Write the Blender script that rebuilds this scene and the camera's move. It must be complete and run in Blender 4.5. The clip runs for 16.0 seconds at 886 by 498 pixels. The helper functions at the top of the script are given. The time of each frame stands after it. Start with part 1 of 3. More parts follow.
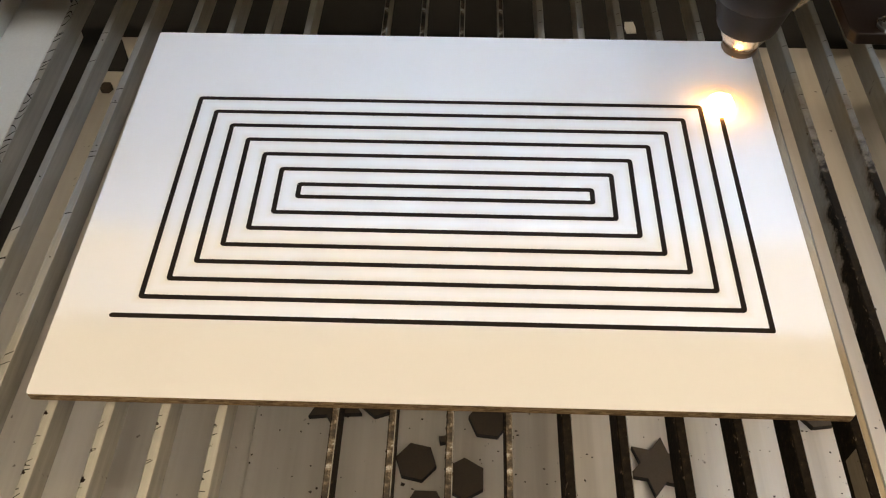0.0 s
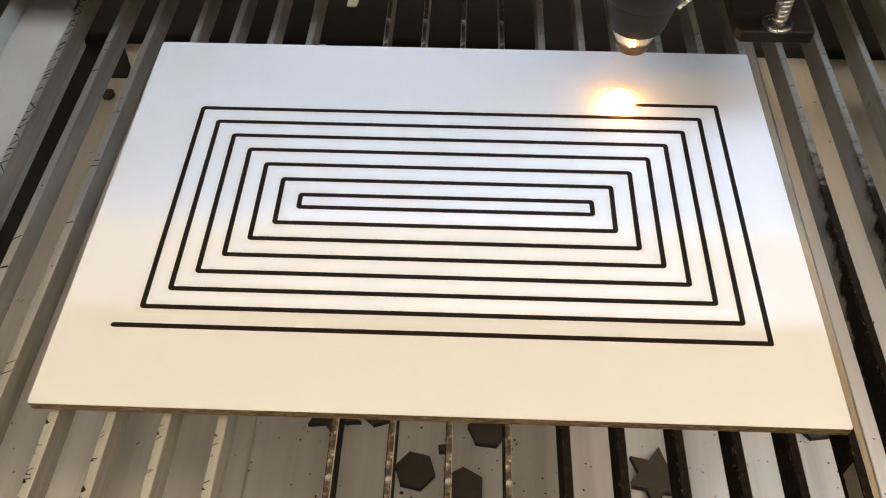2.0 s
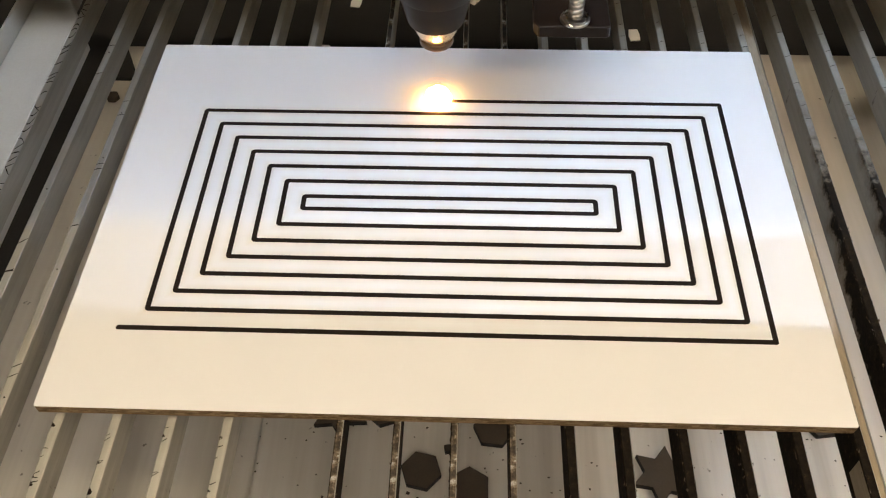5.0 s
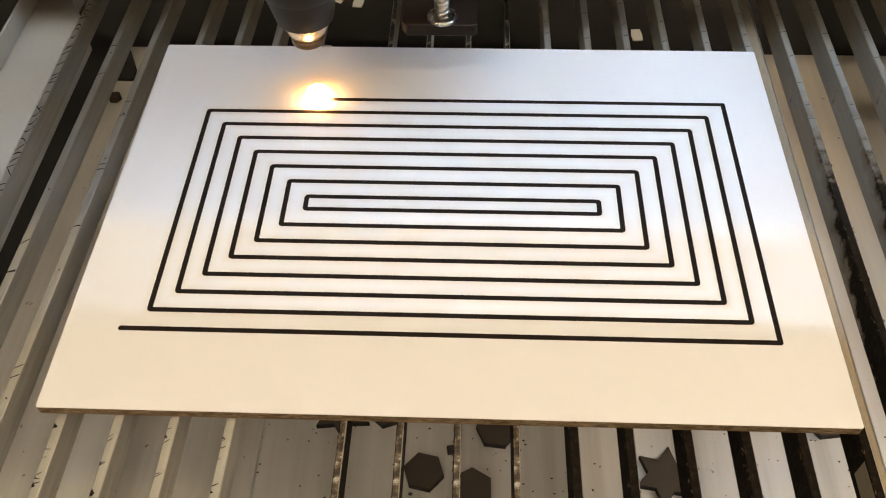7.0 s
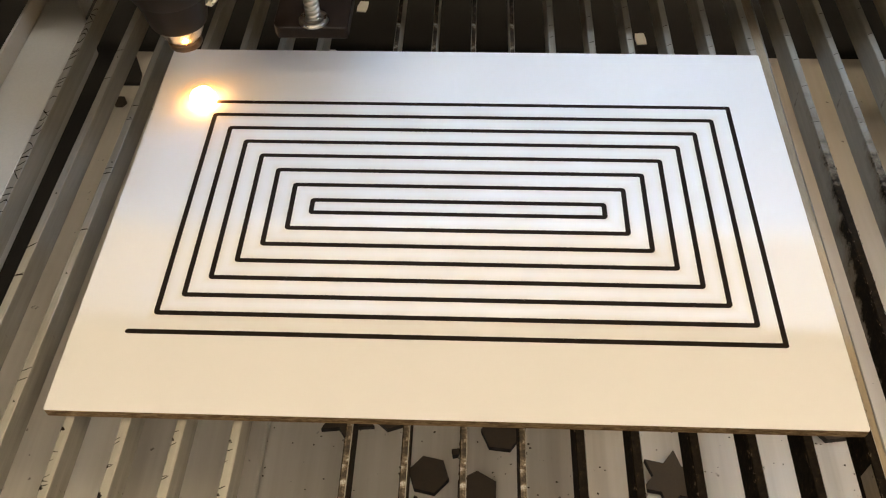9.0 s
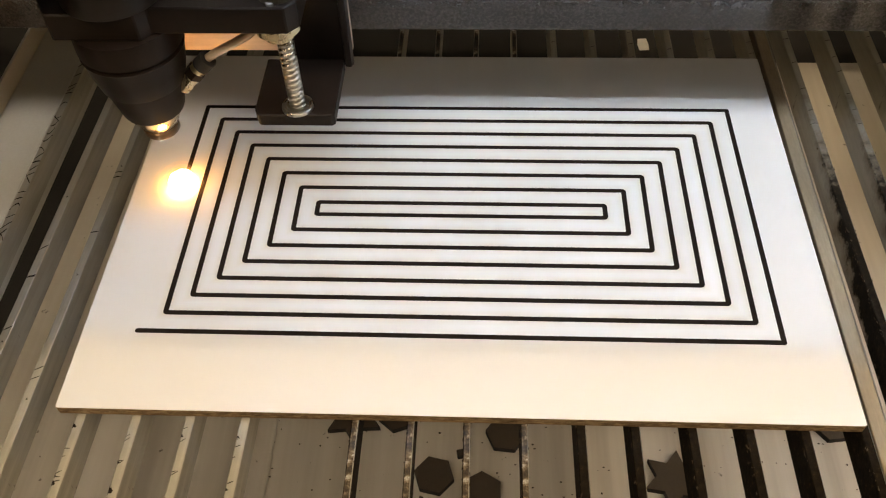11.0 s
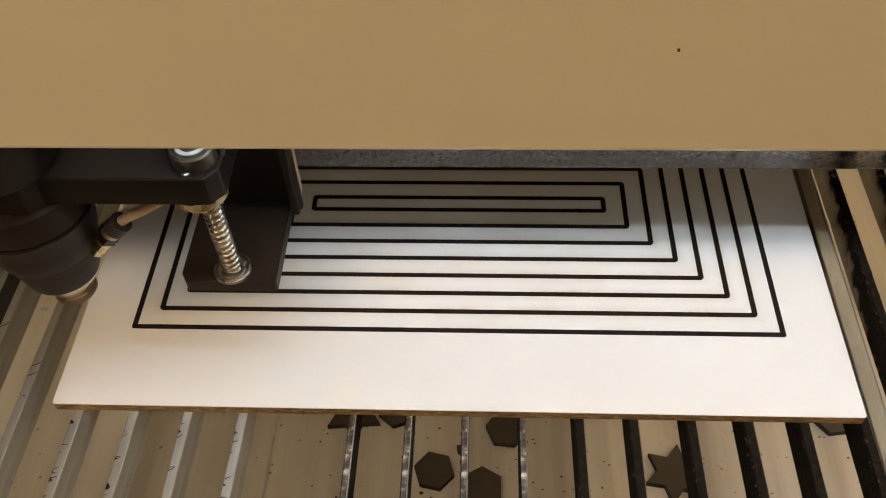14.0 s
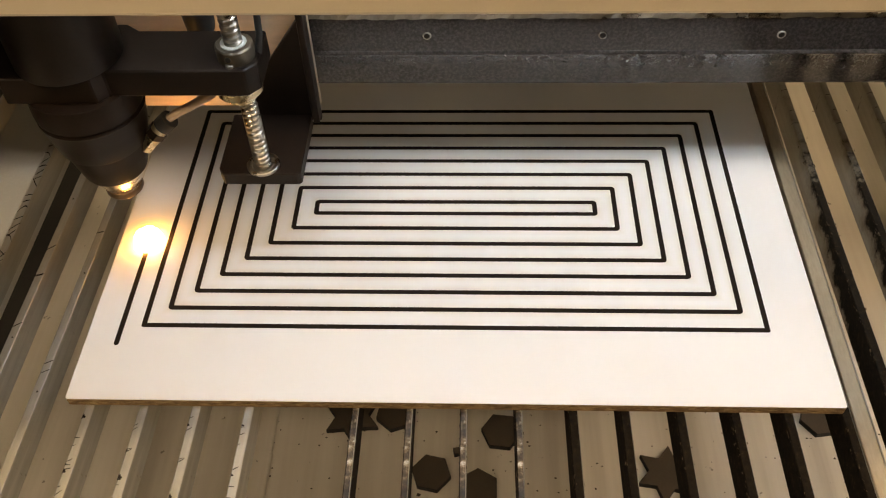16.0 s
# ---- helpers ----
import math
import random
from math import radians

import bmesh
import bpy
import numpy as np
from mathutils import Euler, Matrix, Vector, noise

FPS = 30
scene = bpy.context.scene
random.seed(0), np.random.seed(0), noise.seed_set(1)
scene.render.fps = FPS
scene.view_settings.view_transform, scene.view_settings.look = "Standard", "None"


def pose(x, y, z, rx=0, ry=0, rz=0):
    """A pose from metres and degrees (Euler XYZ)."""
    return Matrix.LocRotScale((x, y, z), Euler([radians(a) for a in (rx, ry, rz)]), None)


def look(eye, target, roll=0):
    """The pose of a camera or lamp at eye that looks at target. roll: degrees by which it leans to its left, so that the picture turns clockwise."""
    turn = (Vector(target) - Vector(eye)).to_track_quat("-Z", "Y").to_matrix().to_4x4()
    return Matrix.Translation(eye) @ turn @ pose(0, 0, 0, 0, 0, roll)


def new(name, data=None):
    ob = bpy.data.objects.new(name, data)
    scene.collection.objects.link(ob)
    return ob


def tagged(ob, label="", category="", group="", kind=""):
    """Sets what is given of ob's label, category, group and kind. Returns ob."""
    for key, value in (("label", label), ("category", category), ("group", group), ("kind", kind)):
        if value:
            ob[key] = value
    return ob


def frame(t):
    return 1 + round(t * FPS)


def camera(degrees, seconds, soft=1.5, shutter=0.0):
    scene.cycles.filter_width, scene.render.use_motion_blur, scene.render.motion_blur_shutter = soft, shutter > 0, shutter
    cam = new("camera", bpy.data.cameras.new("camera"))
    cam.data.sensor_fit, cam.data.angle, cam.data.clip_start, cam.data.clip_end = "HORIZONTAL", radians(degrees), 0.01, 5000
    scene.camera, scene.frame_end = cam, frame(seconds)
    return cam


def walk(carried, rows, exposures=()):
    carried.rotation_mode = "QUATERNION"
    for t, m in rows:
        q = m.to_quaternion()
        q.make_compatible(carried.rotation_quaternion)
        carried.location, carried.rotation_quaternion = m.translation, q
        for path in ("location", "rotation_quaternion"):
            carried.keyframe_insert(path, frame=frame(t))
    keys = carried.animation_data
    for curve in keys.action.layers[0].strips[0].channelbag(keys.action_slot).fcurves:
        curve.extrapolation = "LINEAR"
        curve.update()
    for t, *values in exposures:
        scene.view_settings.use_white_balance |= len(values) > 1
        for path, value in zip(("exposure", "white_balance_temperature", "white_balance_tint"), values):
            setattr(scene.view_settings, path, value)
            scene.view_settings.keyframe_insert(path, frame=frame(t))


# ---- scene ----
cam = camera(53.70, 16.0, soft=1.15)
walk(cam, [
    (0, look((0.0100, -0.2808, 0.3086), (0.0001, -0.0310, -0.0037), -0.49)),
    (0.5, look((0.0098, -0.2805, 0.3101), (-0.0001, -0.0301, -0.0016), -0.46)),
    (1, look((0.0092, -0.2806, 0.3114), (-0.0006, -0.0292, 0.0004), -0.39)),
    (1.5, look((0.0095, -0.2817, 0.3121), (0.0000, -0.0296, 0.0017), -0.18)),
    (2, look((0.0097, -0.2798, 0.3120), (-0.0001, -0.0283, 0.0011), -0.16)),
    (2.5, look((0.0099, -0.2764, 0.3106), (-0.0012, -0.0265, -0.0014), -0.52)),
    (3, look((0.0099, -0.2764, 0.3109), (-0.0016, -0.0265, -0.0012), -0.66)),
    (3.5, look((0.0104, -0.2785, 0.3120), (-0.0015, -0.0282, 0.0003), -0.74)),
    (4, look((0.0112, -0.2803, 0.3131), (-0.0012, -0.0291, 0.0021), -0.92)),
    (6.5, look((0.0098, -0.2775, 0.3114), (-0.0030, -0.0267, 0.0000), -1.15)),
    (7, look((0.0101, -0.2786, 0.3115), (-0.0032, -0.0274, 0.0005), -1.22)),
    (7.5, look((0.0102, -0.2807, 0.3126), (-0.0029, -0.0291, 0.0019), -1.19)),
    (8, look((0.0099, -0.2811, 0.3125), (-0.0030, -0.0292, 0.0021), -1.14)),
    (8.5, look((0.0091, -0.2803, 0.3124), (-0.0051, -0.0280, 0.0024), -1.42)),
    (9, look((0.0089, -0.2796, 0.3120), (-0.0058, -0.0270, 0.0023), -1.49)),
    (11.5, look((0.0114, -0.2875, 0.3159), (-0.0065, -0.0321, 0.0086), -2.31)),
    (12, look((0.0119, -0.2875, 0.3141), (-0.0056, -0.0321, 0.0068), -2.32)),
    (12.5, look((0.0120, -0.2861, 0.3145), (-0.0058, -0.0310, 0.0069), -2.48)),
    (13, look((0.0123, -0.2850, 0.3135), (-0.0054, -0.0302, 0.0056), -2.54)),
    (13.5, look((0.0123, -0.2846, 0.3144), (-0.0060, -0.0303, 0.0062), -2.66)),
    (14, look((0.0126, -0.2868, 0.3135), (-0.0059, -0.0327, 0.0051), -2.69)),
    (14.5, look((0.0112, -0.2916, 0.3153), (-0.0067, -0.0364, 0.0078), -2.55)),
    (15, look((0.0116, -0.2974, 0.3184), (-0.0049, -0.0403, 0.0124), -2.32)),
    (15.5, look((0.0110, -0.3014, 0.3193), (-0.0044, -0.0421, 0.0152), -2.16)),
    (16, look((0.0105, -0.3034, 0.3205), (-0.0044, -0.0426, 0.0176), -2.17)),
], exposures=[(0, -0.06, 6600, 12), (1.5, -0.01, 6300, 12), (4, 0.0, 6300, 12), (7, -0.02, 6550, 12), (8.5, -0.02, 6650, 12), (9.2, -0.16, 6750, 12), (11.2, -0.10, 7600, 13), (13, -0.08, 8250, 14), (16, -0.10, 8500, 15)])

# ---- world and room light ----
world = bpy.data.worlds.new("world")
scene.world = world
world.use_nodes = True
bg = world.node_tree.nodes["Background"]
bg.inputs[0].default_value, bg.inputs[1].default_value = (1.0, 0.86, 0.68, 1), 0.12
scene.view_settings.exposure = 0.0
FRONT, OVERHEAD, STRIP, FLAME = 19.3, 29.0, 71.0, 34.0      # unseen ceiling panels and tubes, hood light bars, burning spot


# ---- materials ----
def node(nt, kind, **values):
    n = nt.nodes.new(kind)
    for k, v in values.items():
        n.inputs[k.replace("_", " ")].default_value = v
    return n


def ramp(nt, source, stops):
    r = nt.nodes.new("ShaderNodeValToRGB")
    while len(r.color_ramp.elements) < len(stops):
        r.color_ramp.elements.new(0.5)
    for e, (p, c) in zip(r.color_ramp.elements, stops):
        e.position, e.color = p, (*c, 1) if len(c) == 3 else c
    nt.links.new(source, r.inputs[0])
    return r.outputs[0]


def grey(v):
    return (v, v, v)


def mixed(nt, fac, a, b):
    m = nt.nodes.new("ShaderNodeMix")
    m.data_type = "RGBA"
    for socket, value in ((m.inputs[0], fac), (m.inputs[6], a), (m.inputs[7], b)):
        if isinstance(value, (tuple, float)):
            socket.default_value = value if isinstance(value, float) else (*value, 1)
        else:
            nt.links.new(value, socket)
    return m.outputs[2]


def blank(name):
    m = bpy.data.materials.new(name)
    m.use_nodes = True
    return m, m.node_tree, m.node_tree.nodes["Principled BSDF"]


def noise_of(nt, scale, detail=4.0, stretch=(1, 1, 1), space="Object", rough=0.6):
    tc = nt.nodes.new("ShaderNodeTexCoord")
    mp = nt.nodes.new("ShaderNodeMapping")
    mp.inputs["Scale"].default_value = stretch
    nt.links.new(tc.outputs[space], mp.inputs[0])
    n = node(nt, "ShaderNodeTexNoise", Scale=scale, Detail=detail, Roughness=rough)
    nt.links.new(mp.outputs[0], n.inputs["Vector"])
    return n.outputs[0]


def surface(name, colour, rough, metal=0.0, vary=0.12, scale=40.0, bump=0.05, fine=900.0, stretch=(1, 1, 1), spec=0.5, rvary=0.1):
    """A plain material with two scales of variation and a fine relief."""
    m, nt, p = blank(name)
    big = noise_of(nt, scale, 5.0, stretch)
    small = noise_of(nt, fine, 3.0, stretch)
    dark = tuple(c * (1 - vary) for c in colour)
    light = tuple(min(1, c * (1 + vary)) for c in colour)
    base = ramp(nt, big, [(0.3, dark), (0.7, light)])
    grain = ramp(nt, small, [(0.35, grey(1 - vary * 0.6)), (0.65, grey(1.0))])
    mul = nt.nodes.new("ShaderNodeMix")
    mul.data_type, mul.blend_type = "RGBA", "MULTIPLY"
    mul.inputs[0].default_value = 1.0
    nt.links.new(base, mul.inputs[6]), nt.links.new(grain, mul.inputs[7])
    nt.links.new(mul.outputs[2], p.inputs["Base Color"])
    nt.links.new(ramp(nt, big, [(0.3, grey(max(0.03, rough - rvary))), (0.7, grey(min(1, rough + rvary)))]), p.inputs["Roughness"])
    p.inputs["Metallic"].default_value = metal
    p.inputs["Specular IOR Level"].default_value = spec
    if bump:
        b = node(nt, "ShaderNodeBump", Strength=bump, Distance=0.0004)
        nt.links.new(small, b.inputs["Height"])
        nt.links.new(b.outputs[0], p.inputs["Normal"])
    return m


def glow(name, colour, strength):
    m, nt, p = blank(name)
    p.inputs["Base Color"].default_value = (*colour, 1)
    p.inputs["Emission Color"].default_value = (*colour, 1)
    p.inputs["Emission Strength"].default_value = strength
    return m


def bloom_shell(name, colour, strength, tint):
    """A thin glowing shell, flame edge and bloom, that takes some blue from what lies behind."""
    m, nt, p = blank(name)
    nt.nodes.remove(p)
    e, tr, both = nt.nodes.new("ShaderNodeEmission"), nt.nodes.new("ShaderNodeBsdfTransparent"), nt.nodes.new("ShaderNodeAddShader")
    e.inputs[0].default_value, e.inputs[1].default_value = (*colour, 1), strength
    tr.inputs[0].default_value = (*tint, 1)
    nt.links.new(tr.outputs[0], both.inputs[0]), nt.links.new(e.outputs[0], both.inputs[1])
    nt.links.new(both.outputs[0], nt.nodes["Material Output"].inputs[0])
    return m


# loops of the burned pattern: half width and half height of the first, step between loops
LOOP_X, LOOP_Y, STEP = 0.06997, 0.0040, 0.0100


def laminate():
    """White melamine with pale brown scorching beside the burned loops."""
    m, nt, p = blank("white_laminate")
    tc = nt.nodes.new("ShaderNodeTexCoord")
    sep = nt.nodes.new("ShaderNodeSeparateXYZ")
    nt.links.new(tc.outputs["Object"], sep.inputs[0])

    def calc(op, a, b=0.0):
        n = nt.nodes.new("ShaderNodeMath")
        n.operation = op
        for s, v in zip(n.inputs, (a, b)):
            if isinstance(v, float):
                s.default_value = v
            else:
                nt.links.new(v, s)
        return n.outputs[0]
    d = calc("MAXIMUM", calc("SUBTRACT", calc("ABSOLUTE", sep.outputs[0]), LOOP_X), calc("SUBTRACT", calc("ABSOLUTE", sep.outputs[1]), LOOP_Y))
    loops = calc("DIVIDE", d, STEP)
    off = calc("ABSOLUTE", calc("SUBTRACT", loops, calc("ROUND", loops)))
    near = ramp(nt, off, [(0.05, grey(0.8)), (0.16, grey(0.28)), (0.42, grey(0.0))])
    inside = calc("LESS_THAN", loops, 6.45)
    cloud = ramp(nt, noise_of(nt, 45.0, 4.0), [(0.3, grey(0.45)), (0.7, grey(1.0))])
    fac = calc("MULTIPLY", calc("MULTIPLY", near, inside), cloud)
    smut = ramp(nt, noise_of(nt, 5.0, 1.0), [(0.2, (0.80, 0.798, 0.793)), (0.8, (0.812, 0.812, 0.808))])
    nt.links.new(mixed(nt, fac, smut, (0.62, 0.53, 0.33)), p.inputs["Base Color"])
    p.inputs["Roughness"].default_value = 0.3
    b = node(nt, "ShaderNodeBump", Strength=0.03, Distance=0.0003)
    nt.links.new(noise_of(nt, 1400.0, 2.0), b.inputs["Height"])
    nt.links.new(b.outputs[0], p.inputs["Normal"])
    return m


def chipboard():
    m, nt, p = blank("chipboard_edge")
    chips = noise_of(nt, 420.0, 6.0, (0.45, 0.45, 1.6), rough=0.75)
    nt.links.new(ramp(nt, chips, [(0.3, (0.05, 0.028, 0.012)), (0.45, (0.2, 0.125, 0.06)), (0.58, (0.36, 0.25, 0.13)), (0.75, (0.52, 0.4, 0.24))]), p.inputs["Base Color"])
    p.inputs["Roughness"].default_value = 0.85
    b = node(nt, "ShaderNodeBump", Strength=0.5, Distance=0.0006)
    nt.links.new(chips, b.inputs["Height"])
    nt.links.new(b.outputs[0], p.inputs["Normal"])
    return m


def slat_metal(name, burnt):
    """Mill-finish aluminium bar; burnt ones carry soot that hangs down from the top edge where parts were cut."""
    m, nt, p = blank(name)
    brushed = noise_of(nt, 60.0, 5.0, (4, 0.25, 4))
    base = ramp(nt, brushed, [(0.3, (0.36, 0.35, 0.31)), (0.7, (0.50, 0.49, 0.44))])
    smear = ramp(nt, noise_of(nt, 28.0, 4.0, (1, 0.5, 1)), [(0.42, grey(0.0)), (0.75, grey(0.45))])
    col = mixed(nt, smear, base, (0.24, 0.215, 0.165))
    marks = ramp(nt, noise_of(nt, 95.0, 3.0, (0.35, 1.0, 0.35), rough=0.7), [(0.665, grey(0.0)), (0.70, grey(0.8))])
    col = mixed(nt, marks, col, (0.05, 0.038, 0.028))
    p.inputs["Metallic"].default_value, p.inputs["Roughness"].default_value = 0.62, 0.44
    if burnt:
        tc = nt.nodes.new("ShaderNodeTexCoord")
        sep = nt.nodes.new("ShaderNodeSeparateXYZ")
        nt.links.new(tc.outputs["Object"], sep.inputs[0])

        def madd(x, k, c):
            n = nt.nodes.new("ShaderNodeMath")
            n.operation = "MULTIPLY_ADD"
            nt.links.new(x, n.inputs[0])
            n.inputs[1].default_value = k
            if isinstance(c, float):
                n.inputs[2].default_value = c
            else:
                nt.links.new(c, n.inputs[2])
            return n.outputs[0]
        # how far the soot reaches below the top edge grows towards the front of the bed
        reach = madd(sep.outputs[1], -11.0, madd(sep.outputs[2], 75.0, madd(noise_of(nt, 85.0, 5.0, rough=0.7), 1.7, 0.22)))
        film = ramp(nt, reach, [(0.05, grey(0.0)), (0.6, grey(0.7))])
        soot = ramp(nt, reach, [(0.55, grey(0.0)), (0.78, grey(1.0))])
        crust = ramp(nt, noise_of(nt, 330.0, 6.0, rough=0.75), [(0.35, (0.005, 0.004, 0.0035)), (0.60, (0.016, 0.012, 0.008)), (0.72, (0.07, 0.045, 0.02)), (0.82, (0.26, 0.21, 0.13))])
        col = mixed(nt, soot, mixed(nt, film, col, (0.13, 0.088, 0.042)), crust)
        nt.links.new(mixed(nt, soot, grey(0.55), grey(0.0)), p.inputs["Metallic"])
        nt.links.new(mixed(nt, soot, grey(0.4), grey(0.85)), p.inputs["Roughness"])
        nt.links.new(mixed(nt, soot, grey(0.5), grey(0.08)), p.inputs["Specular IOR Level"])
    nt.links.new(col, p.inputs["Base Color"])
    b = node(nt, "ShaderNodeBump", Strength=0.25 if burnt else 0.08, Distance=0.0005)
    nt.links.new(noise_of(nt, 500.0, 4.0), b.inputs["Height"])
    nt.links.new(b.outputs[0], p.inputs["Normal"])
    return m


def blotchy_metal():
    """Slat tops with patches of soot, resin and bare metal."""
    m, nt, p = blank("blotchy_aluminium")
    patch = noise_of(nt, 150.0, 5.0, (0.5, 0.55, 0.5), rough=0.7)
    nt.links.new(ramp(nt, patch, [(0.44, (0.012, 0.009, 0.007)), (0.51, (0.06, 0.042, 0.026)), (0.56, (0.2, 0.16, 0.11)), (0.61, (0.55, 0.55, 0.52)), (0.72, (0.08, 0.055, 0.03))]), p.inputs["Base Color"])
    p.inputs["Metallic"].default_value, p.inputs["Roughness"].default_value = 0.3, 0.42
    b = node(nt, "ShaderNodeBump", Strength=0.4, Distance=0.0006)
    nt.links.new(patch, b.inputs["Height"])
    nt.links.new(b.outputs[0], p.inputs["Normal"])
    return m


def tray_sheet():
    """Galvanised sheet with stains, dust and smoke film; long bands imitate the slats' shadows."""
    m, nt, p = blank("galvanised_sheet")
    streak = noise_of(nt, 11.0, 5.0, (2.6, 0.12, 1))
    base = ramp(nt, streak, [(0.32, (0.52, 0.48, 0.415)), (0.5, (0.69, 0.65, 0.575)), (0.68, (0.80, 0.765, 0.70))])
    spots = ramp(nt, noise_of(nt, 130.0, 3.0), [(0.7, grey(0.0)), (0.76, grey(0.75))])
    nt.links.new(mixed(nt, spots, base, (0.1, 0.08, 0.06)), p.inputs["Base Color"])
    nt.links.new(ramp(nt, streak, [(0.3, grey(0.28)), (0.7, grey(0.42))]), p.inputs["Roughness"])
    p.inputs["Metallic"].default_value = 0.28
    b = node(nt, "ShaderNodeBump", Strength=0.12, Distance=0.003)
    nt.links.new(noise_of(nt, 12.0, 3.0), b.inputs["Height"])
    nt.links.new(b.outputs[0], p.inputs["Normal"])
    return m


def gloss_paint():
    """Thick black gloss paint with an orange-peel skin and a film of dust."""
    m, nt, p = blank("black_gloss_paint")
    dust = ramp(nt, noise_of(nt, 700.0, 4.0, rough=0.7), [(0.42, (0.026, 0.021, 0.0195)), (0.72, (0.075, 0.062, 0.057))])
    nt.links.new(dust, p.inputs["Base Color"])
    nt.links.new(ramp(nt, noise_of(nt, 30.0, 4.0), [(0.35, grey(0.10)), (0.7, grey(0.18))]), p.inputs["Roughness"])
    p.inputs["Specular IOR Level"].default_value = 0.4
    b = node(nt, "ShaderNodeBump", Strength=0.11, Distance=0.0005)
    nt.links.new(noise_of(nt, 560.0, 1.0), b.inputs["Height"])
    nt.links.new(b.outputs[0], p.inputs["Normal"])
    return m


M_WHITE, M_EDGE, M_TRAY = laminate(), chipboard(), tray_sheet()
M_SLAT, M_SOOT, M_BLOTCH = slat_metal("bare_aluminium", False), slat_metal("sooty_aluminium", True), blotchy_metal()
M_CHAR = surface("charred_groove", (0.013, 0.0085, 0.006), 0.85, spec=0.2, vary=0.4, scale=220, bump=0.4, fine=1500)
M_CRUST = surface("brown_soot_flakes", (0.085, 0.056, 0.028), 0.7, vary=0.8, scale=300, bump=0.2)
M_BEIGE = surface("beige_powder_coat", (0.80, 0.71, 0.55), 0.30, vary=0.03, scale=9, bump=0.12, fine=1300, spec=0.4, rvary=0.015)
# unseen inside of the hood: tone chosen to limit light bounced onto the board
M_INNER = surface("hood_inside_grey", (0.46, 0.41, 0.33), 0.6, vary=0.06, scale=12)
M_LIP = surface("worn_beige_edge", (0.70, 0.63, 0.50), 0.14, vary=0.06, scale=70, bump=0.1, fine=900, spec=0.8, rvary=0.05)
M_BLACK = surface("black_anodised", (0.0165, 0.0102, 0.0070), 0.42, spec=0.17, vary=0.2, scale=60, bump=0.05, fine=1200)
M_BEAM = gloss_paint()
M_DARK = surface("dark_painted_steel", (0.016, 0.015, 0.014), 0.7, vary=0.3, scale=12, bump=0.1)
M_PANEL = surface("grey_side_panel", (0.52, 0.52, 0.485), 0.45, vary=0.08, scale=10, bump=0.06, fine=700)
M_STEEL = surface("machined_steel", (0.36, 0.33, 0.28), 0.3, metal=1.0, vary=0.15, scale=80, bump=0.04)
M_WORN = surface("worn_dull_steel", (0.17, 0.145, 0.11), 0.42, metal=0.9, vary=0.2, scale=90, bump=0.06)
M_BRASS = surface("nickel_brass", (0.62, 0.52, 0.34), 0.26, metal=1.0, vary=0.15, scale=80, bump=0.04)
M_BRONZE = surface("dark_bronze", (0.16, 0.095, 0.05), 0.32, metal=0.9, vary=0.2, scale=80, bump=0.04)
M_COPPER = surface("bright_nickel", (0.86, 0.78, 0.66), 0.2, metal=1.0, vary=0.12, scale=80, bump=0.04)
M_PLATE = surface("satin_carriage_plate", (0.70, 0.54, 0.39), 0.4, metal=0.6, vary=0.12, scale=30, bump=0.1, stretch=(1, 1, 8))
M_RUBBER = surface("black_rubber", (0.02, 0.02, 0.02), 0.6, vary=0.2, scale=90, bump=0.1)
M_MDF = surface("smoked_mdf", (0.062, 0.048, 0.034), 0.75, vary=0.2, scale=60, bump=0.15)
M_MDFEDGE = surface("burnt_mdf_edge", (0.012, 0.01, 0.008), 0.8, vary=0.3, scale=150, bump=0.2)
M_WALL = surface("room_paint", (0.34, 0.31, 0.27), 0.8, vary=0.04, scale=2, bump=0.05)
M_FLOOR = surface("room_floor", (0.25, 0.22, 0.19), 0.6, vary=0.15, scale=3, bump=0.05)
M_DULL = surface("dull_stained_aluminium", (0.34, 0.28, 0.195), 0.5, metal=0.3, vary=0.25, scale=60, bump=0.1, stretch=(1, 0.2, 1))
M_LIT_OPENING = surface("lit_opening_white", (0.85, 0.84, 0.80), 0.4, vary=0.03, scale=60)
M_STRIP = glow("cool_light_bar", (0.56, 0.745, 1.0), STRIP)
M_TUBE = glow("warm_ceiling_tube", (1.0, 0.84, 0.57), OVERHEAD)
M_LAMP = glow("warm_ceiling_panel", (1.0, 0.86, 0.67), FRONT * 1.15)
M_LAMP_DIM = glow("second_ceiling_panel", (1.0, 0.86, 0.67), FRONT * 1.0)
# added fill for the right of the tray, no known source
M_FILL_SIDE = glow("side_fill_panel", (1.0, 0.80, 0.56), FRONT * 2.5)


# ---- mesh helpers ----
def finish(ob, bm, mats):
    bmesh.ops.recalc_face_normals(bm, faces=bm.faces)
    bm.to_mesh(ob.data)
    bm.free()
    for m in mats if isinstance(mats, (list, tuple)) else [mats]:
        ob.data.materials.append(m)
    return ob


def part(name, bm, material, parent=None, label="", smooth=False):
    if smooth:
        for f in bm.faces:
            f.smooth = True
    ob = finish(new(name, bpy.data.meshes.new(name)), bm, material)
    if smooth:
        ob.data.set_sharp_from_angle(angle=radians(35))
    ob.parent = parent
    if label:
        ob["label"] = label
    return ob


